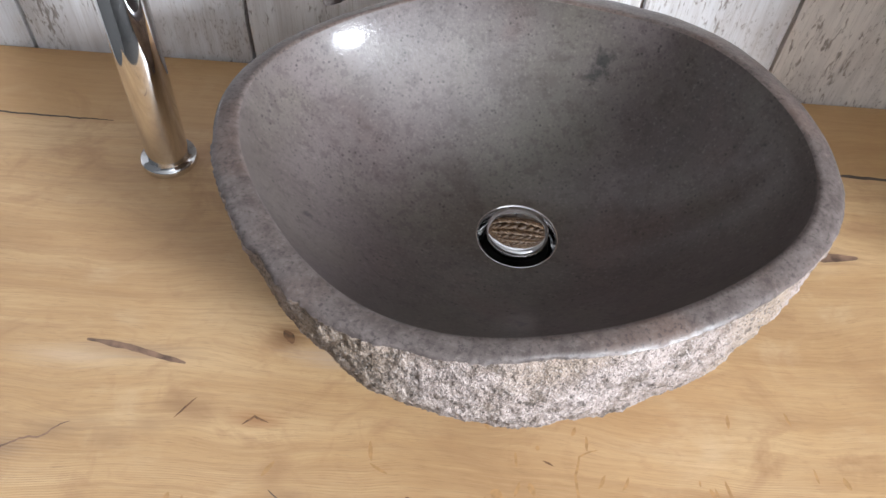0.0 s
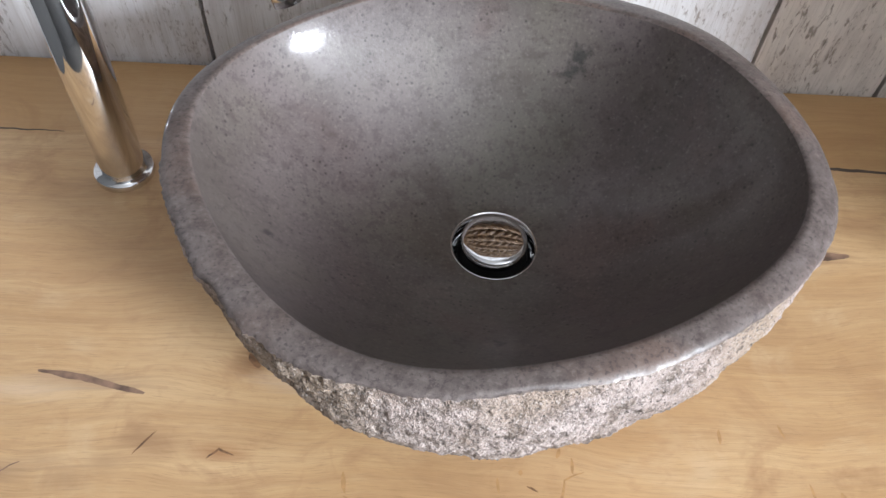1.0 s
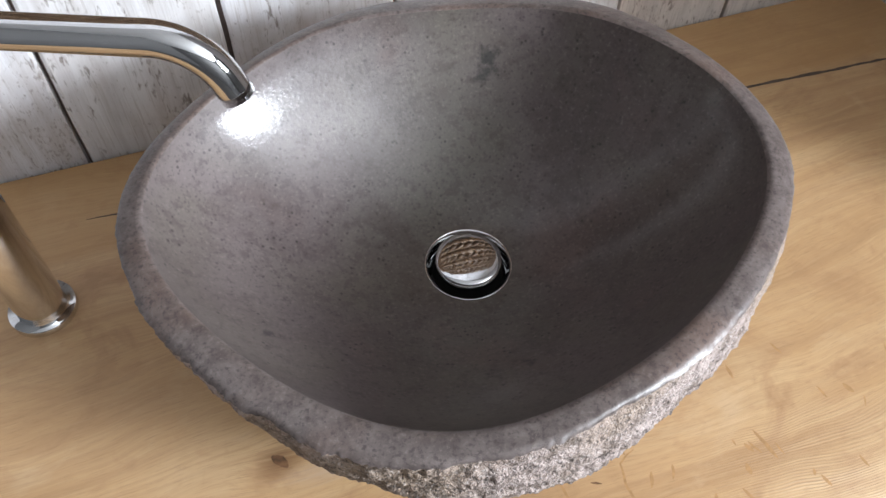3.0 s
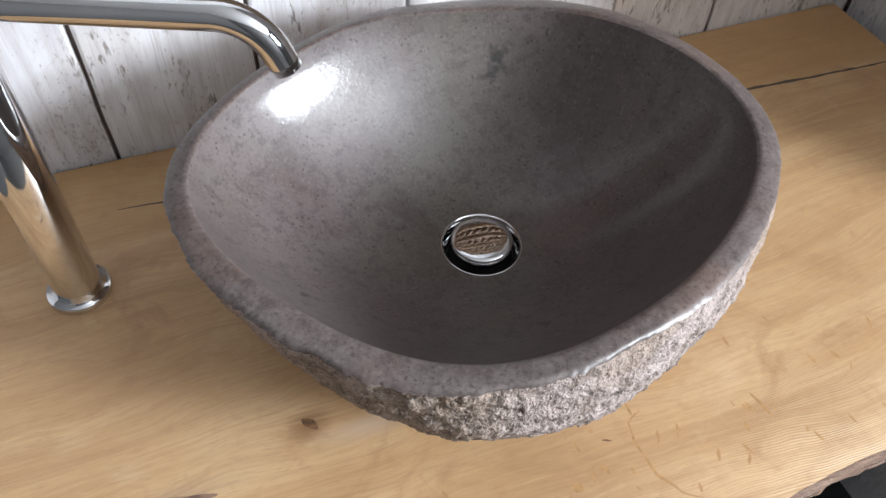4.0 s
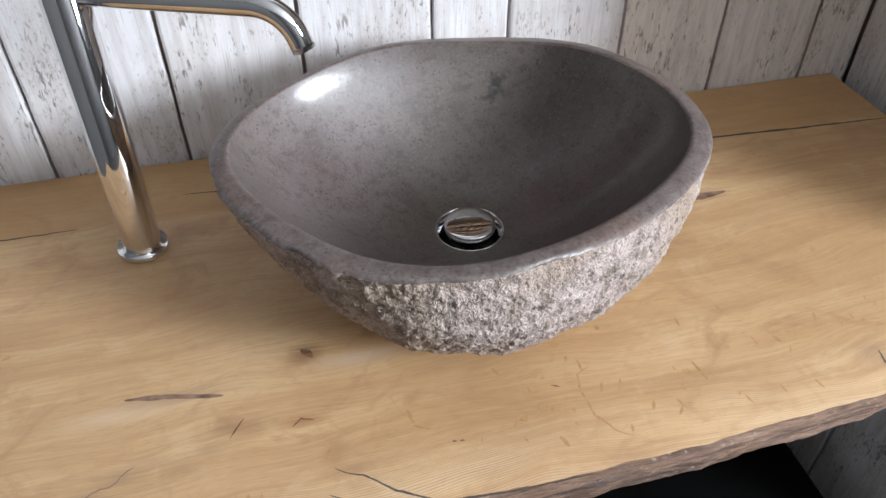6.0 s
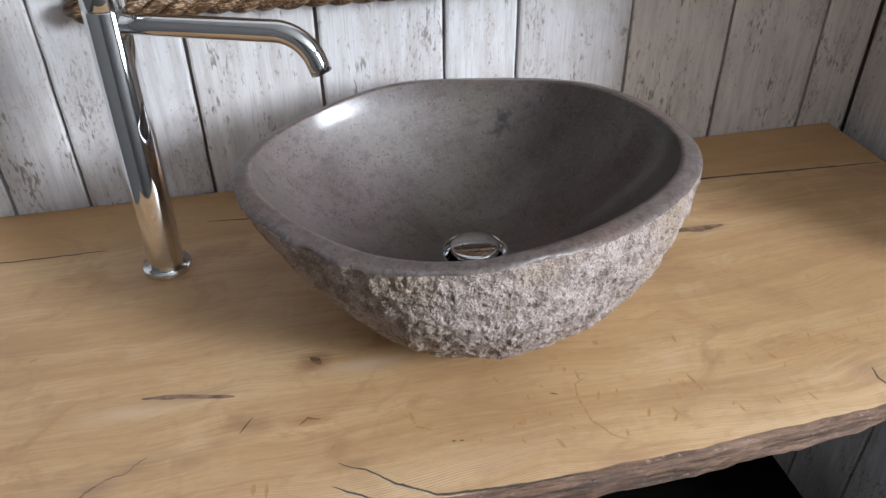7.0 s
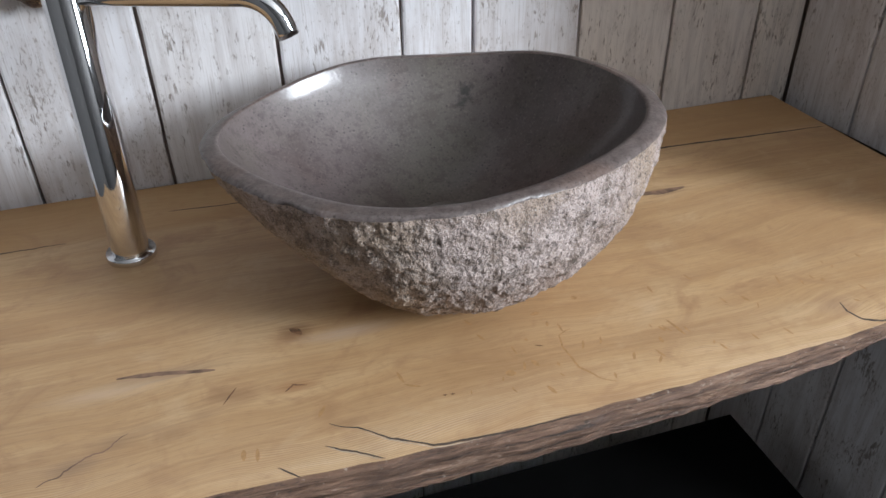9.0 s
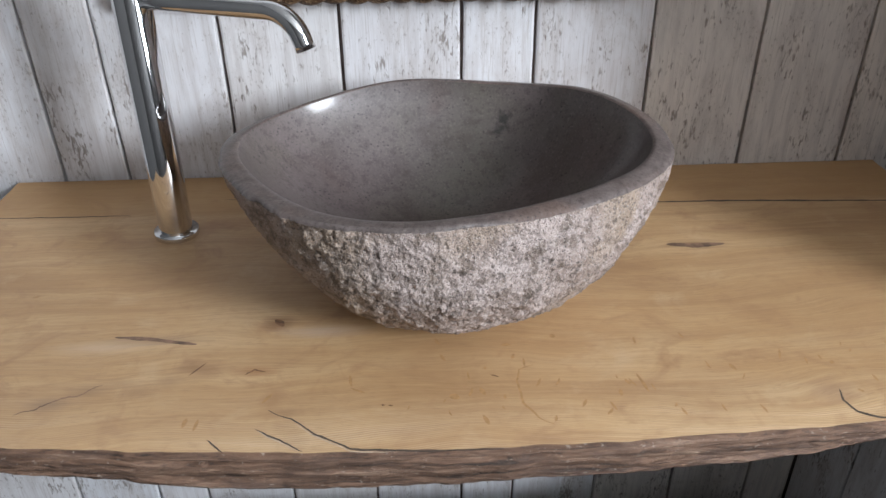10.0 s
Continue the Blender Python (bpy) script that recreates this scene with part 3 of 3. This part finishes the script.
FLECK = plain("brown_oak_fleck", (0.43, 0.245, 0.105), 0.45, 0, 0.2, 200)
ribbon("fleck", [(-0.080, -0.449), (-0.095, -0.456), (-0.098, -0.472), (-0.096, -0.502), (-0.084, -0.522), (-0.072, -0.531)], 0.0026, FLECK, 0.0001, seed=21)
for n, (x, y, dx, dy, w) in enumerate(((0.016, -0.467, 0.006, -0.026, 0.003), (0.004, -0.474, 0.003, -0.008, 0.003), (-0.004, -0.488, -0.001, -0.009, 0.004), (0.110, -0.457, 0.003, -0.010, 0.004),
                                       (0.167, -0.437, -0.006, -0.016, 0.002), (0.201, -0.448, 0.000, -0.008, 0.002), (0.207, -0.459, 0.003, -0.003, 0.005), (-0.163, -0.489, 0.009, -0.004, 0.007),
                                       (-0.144, -0.456, 0.001, -0.012, 0.002), (-0.134, -0.480, 0.004, -0.010, 0.004), (0.117, -0.514, 0.002, -0.012, 0.002), (0.082, -0.512, 0.002, -0.010, 0.002),
                                       (-0.134, -0.516, 0.004, -0.012, 0.003), (-0.057, -0.404, 0.006, -0.002, 0.004), (-0.108, -0.416, 0.010, -0.001, 0.004), (-0.335, -0.490, 0.008, 0.012, 0.003),
                                       (-0.257, -0.456, 0.002, -0.016, 0.003), (-0.255, -0.474, 0.014, -0.007, 0.002), (-0.62, -0.306, 0.008, 0.002, 0.003), (-0.39, -0.523, 0.002, 0.014, 0.003), (-0.40, -0.519, 0.001, 0.012, 0.003))):
    ribbon("fleck", [(x, y), (x + dx * 0.5, y + dy * 0.5), (x + dx, y + dy)], 1.5 * w, FLECK, 0.0001, seed=22 + n)

chance = random.Random(7)
for n in range(34):
    x, y = chance.uniform(-0.20, 0.30), chance.uniform(-0.52, -0.39)
    long = chance.uniform(0.004, 0.013)
    lean = chance.uniform(-0.006, 0.005)
    ribbon("fleck", [(x, y), (x + lean * 0.4, y - long * 0.5), (x + lean, y - long)], chance.uniform(0.0018, 0.0045), FLECK, 0.0001, seed=60 + n)

# ---- stone basin ----
BX, BY, RIM_Z = -0.155, -0.285, 1.014
DX, DY, DZ = -0.147, -0.267, 0.886


def waves(a, mean, *pairs):
    """A closed curve's value at an angle: a mean and pairs of cosine and sine waves."""
    return mean + sum(c * math.cos((k + 1) * a) + d * math.sin((k + 1) * a) for k, (c, d) in enumerate(pairs))


def rim_r(a):
    """Radius of the rim's outer edge at an angle."""
    return waves(a, 0.2186, (-0.0063, 0.0137), (0.0136, 0.0019), (0.0004, 0.0012), (0.0009, -0.0061), (0.0008, 0.0005), (0.0007, -0.0013), (0.0007, -0.0003))


def rim_z(a):
    """Height of the rim's outer edge: the sawn face is not quite level."""
    return RIM_Z + waves(a, 0.0, (0.0056, -0.0062), (-0.0006, 0.0031), (0.0018, 0.0), (0.0002, 0.0031), (-0.0013, 0.0004))


def rim_w(a):
    """Width of the rim."""
    return waves(a, 0.0222, (0.0015, 0.0027), (-0.0006, 0.0042), (-0.0015, -0.0019), (-0.0005, -0.0006))


def rim_rise(a):
    """How far the rim's inner edge stands above its outer edge."""
    return waves(a, 0.0042, (0.0023, 0.0046), (0.0003, -0.0010))


def flank(a, u):
    """How the outside draws in from the rim (u = 0) to the foot (u = 1)."""
    c, d = math.cos(a), math.sin(a)
    right, left, back, front = max(0, c) ** 2, max(0, -c) ** 2, max(0, d) ** 2, max(0, -d) ** 2
    facet = math.exp(-(((a - 3.846) / 0.446) ** 2))
    k = 0.524 * right + 0.557 * left + 0.526 * front + 0.575 * back - 0.027 * facet
    p = 1.291 * right + 1.094 * left + 3.181 * front + 1.352 * back + 0.473 * facet
    bulge = -0.005 * right + 0.037 * front + 0.036 * left - 0.03 * facet
    return 1.0 + bulge * math.sin(math.pi * min(1, 1.3 * u)) * (1 - u) - k * u ** p


NA, rings = 900, []
for j in range(111):
    u = 1 - j / 110
    ring = []
    for k in range(NA):
        a = 2 * math.pi * k / NA
        r = rim_r(a) * flank(a, u)
        x, y, z = BX + 0.026 * u + r * math.cos(a), BY - 0.007 * u + r * math.sin(a), rim_z(a) - 0.0022 - (rim_z(a) - 0.0022 - TOP) * u
        p = Vector((x, y, z))
        chip = math.exp(-(((a - 3.9) / 0.75) ** 2))
        fade = 0.3 + 0.7 * chip + 0.7 * (1 - chip) * min(1, u * 9)
        facet = 1 - 0.55 * math.exp(-(((a - 3.5) / 0.55) ** 2)) * min(1, 5 * u)
        d = 0.0030 * noise.noise(p * 22) + fade * facet * (0.0021 * noise.noise(p * 62) + 0.0018 * noise.noise(p * 140) + 0.0013 * noise.noise(p * 300) + 0.0010 * noise.noise(p * 560))
        if u > 0.93:
            d *= 0.5
        ring.append(Vector((x + d * math.cos(a), y + d * math.sin(a), z - (0.0 if u > 0.98 or u < 0.01 else 0.4 * d))))
    rings.append((ring, 1))
for f_ in (0.09, 0.25, 0.5, 0.75, 0.92):
    ring = []
    for k in range(NA):
        a = 2 * math.pi * k / NA
        r = rim_r(a) - rim_w(a) * f_
        x, y = BX + r * math.cos(a), BY + r * math.sin(a)
        edge = 1 - abs(2 * f_ - 1)
        ring.append(Vector((x, y, rim_z(a) + 0.0008 + rim_rise(a) * f_ + 0.0012 * edge + 0.0006 * noise.noise(Vector((x * 30, y * 30, 0))))))
    rings.append((ring, 2))
for j in range(46):
    q = 1 - j / 45
    ring = []
    for k in range(NA):
        a = 2 * math.pi * k / NA
        r = rim_r(a) - rim_w(a)
        ex, ey = BX + r * math.cos(a), BY + r * math.sin(a)
        b = math.atan2(ey - DY, ex - DX)
        cx, cy = DX + 0.0365 * math.cos(b), DY + 0.0365 * math.sin(b)
        h = 1 - (1 - q ** 1.62) ** 0.76
        soft = 0.0025 if j == 0 else 0.0
        wav = 0.0012 * noise.noise(Vector((ex * 9, ey * 9, q * 3))) * (1 - q)
        ring.append(Vector((cx + (ex - cx) * q, cy + (ey - cy) * q, DZ + (rim_z(a) + rim_rise(a) - 0.0012 - DZ) * h + wav * q)))
    rings.append((ring, 0))
basin = tagged(new("stone_basin"), "oval river stone basin, polished inside and rough outside", "wash basin")


def shell(name, rows, mat, label, closed=False):
    """A skin through rings of points."""
    bm = bmesh.new()
    made = [[bm.verts.new(p) for p in ring] for ring in rows]
    for ra, rb in zip(made, made[1:]):
        for k in range(NA):
            bm.faces.new((ra[k], ra[(k + 1) % NA], rb[(k + 1) % NA], rb[k]))
    if closed:
        bm.faces.new(made[0][::-1])
    return part(name, bm, mat, basin, label)


cut = [k for k in range(len(rings)) if rings[k][1] == 2]
shell("outside", [r for r, m_ in rings[:cut[0]]], ROUGH, "rough pinkish-grey hewn outside", True)
shell("rim", [r for r, m_ in rings[cut[0] - 1:cut[-1] + 2]], RIM, "flat sawn grey rim")
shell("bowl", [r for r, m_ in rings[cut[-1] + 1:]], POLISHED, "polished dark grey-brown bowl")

# ---- drain in the basin ----
drain = tagged(new("drain"), "round chrome pop-up drain with a raised cap", "drain")
part("flange", lathe([(0.0370, DZ - 0.012), (0.0370, DZ + 0.0003), (0.0365, DZ + 0.0008), (0.0358, DZ + 0.0004), (0.0346, DZ - 0.0010), (0.0330, DZ - 0.0032), (0.0314, DZ - 0.0048), (0.0302, DZ - 0.0070), (0.0298, DZ - 0.02)], (DX, DY)), CHROME, drain)
part("waste_pipe", lathe([(0.0299, DZ - 0.012), (0.0299, DZ - 0.03), (0.002, DZ - 0.03)], (DX, DY)), GAP_SHADE, drain, "waste pipe hollow coloured near-black as shade")
part("plug_cap", lathe([(0.022, DZ - 0.004), (0.0270, DZ - 0.002), (0.0278, DZ + 0.003), (0.0277, DZ + 0.0072), (0.0268, DZ + 0.0084), (0.0230, DZ + 0.0091), (0.0180, DZ + 0.0096), (0.0120, DZ + 0.0100), (0.0060, DZ + 0.0102), (0.0004, DZ + 0.01025)], (DX, DY)), CHROME, drain, "slightly domed chrome cap")
part("plug_stem", lathe([(0.006, DZ - 0.03), (0.006, DZ - 0.003), (0.022, DZ - 0.004)], (DX, DY), 24), GAP_SHADE, drain)

# ---- tap ----
FX, FY = -0.4958, -0.169
tap = tagged(new("tap"), "tall chrome column tap with an angled swan spout", "tap")
part("base_ring", lathe([(0.0, TOP), (0.0274, TOP), (0.0276, TOP + 0.001), (0.0276, TOP + 0.006), (0.0268, TOP + 0.0075), (0.0200, TOP + 0.0078), (0.0205, TOP + 0.0082)], (FX, FY)), CHROME, tap)
part("column", lathe([(0.0205, TOP + 0.007), (0.0205, 1.1552), (0.0199, 1.1560), (0.010, 1.1560)], (FX, FY)), CHROME, tap)
part("handle", lathe([(0.010, 1.1568), (0.0199, 1.1568), (0.0205, 1.1576), (0.0205, 1.200), (0.0185, 1.2015), (0.0, 1.2015)], (FX, FY)), CHROME, tap)
SD = Vector((0.914, -0.405, 0)).normalized()
BEND, DROP = 0.040, radians(68)
s0, zc = 0.172, 1.1465
path = [Vector((FX, FY, 1.1415 + 0.005 * s / s0)) + SD * s for s in (0.012, 0.05, 0.09, 0.13, 0.16, s0)]
for k in range(1, 13):
    a = DROP * k / 12
    path.append(Vector((FX, FY, zc - BEND * (1 - math.cos(a)))) + SD * (s0 + BEND * math.sin(a)))
tail = SD * math.cos(DROP) + Vector((0, 0, -math.sin(DROP)))
path += [path[-1] + tail * 0.006, path[-1] + tail * 0.012]
spout = part("spout", tube(bmesh.new(), path, 0.0105, 32), CHROME, tap, "thin round chrome spout")
part("aerator", tube(bmesh.new(), [path[-1] - tail * 0.002, path[-1] + tail * 0.0004], 0.0075, 24), AERATOR, spout)

tap.matrix_world = pose(FX, FY, TOP, 0, 1.2, 0) @ pose(-FX, -FY, -TOP)

# ---- braided basket hung on the wall ----
basket = tagged(new("woven_basket"), "braided brown plant fibre panel hung on the board wall", "basket")
BK_L, BK_R, BK_Z = -0.583, 0.15, 1.100
for row in range(9):
    z = BK_Z + 0.013 + row * 0.040
    bm = bmesh.new()
    inset = 0.022 if row == 0 else 0.006 if row == 1 else 0.0
    n = 170
    for s in range(3):
        pts, rad = [], []
        for k in range(n + 1):
            x = BK_L + inset + (BK_R - BK_L - 2 * inset) * k / n
            ph = 2 * math.pi * (x / 0.085 * (1 if row % 2 else -1) + s / 3) + row
            e = min(1.0, min(k, n - k) / 5 + 0.25)
            pts.append(Vector((x, -0.030 + 0.0095 * math.cos(ph) * e - 0.012 * (1 - e) * -1, z + 0.0070 * math.sin(ph) * e)))
            rad.append((0.0070 if row == 0 else 0.0085) * (0.6 + 0.4 * e) * (1 + 0.4 * noise.noise(Vector((x * 26, s, row)))))
        tube(bm, pts, rad, 10)
    part("braid", bm, FIBRE, basket)
# near-black sheet stands in for shade between the braids
bm = bmesh.new()
box(bm, BK_L + 0.03, BK_R - 0.03, -0.014, -0.0005, BK_Z + 0.02, BK_Z + 0.35)
part("backing", bm, GAP_SHADE, basket, "", False)

# ---- black unit under the counter ----
unit = tagged(new("black_cabinet"), "low matt black cabinet standing under the counter", "cabinet")
part("body", box(bmesh.new(), -0.42, 0.425, -0.50, -0.165, 0.0, 0.268, 0.003), BLACK, unit, "", False)
part("top", box(bmesh.new(), -0.43, 0.435, -0.51, -0.155, 0.2685, 0.285, 0.002), BLACK, unit, "", False)

# ---- boards of the walls ----
for a, b in zip(SEAMS, SEAMS[1:]):
    board(a, b, wall_north, "south")
for a, b in zip((-0.55, -0.412, -0.268, -0.145), (-0.412, -0.268, -0.145, -0.001)):
    board(a, b, wall_side, "west")
ENDS = [0.525, 0.541] + [0.66 + 0.147 * k for k in range(9)] + [ROOM_R - 0.001]
for a, b in zip(ENDS, ENDS[1:]):
    board(a, b, wall_side, "end")
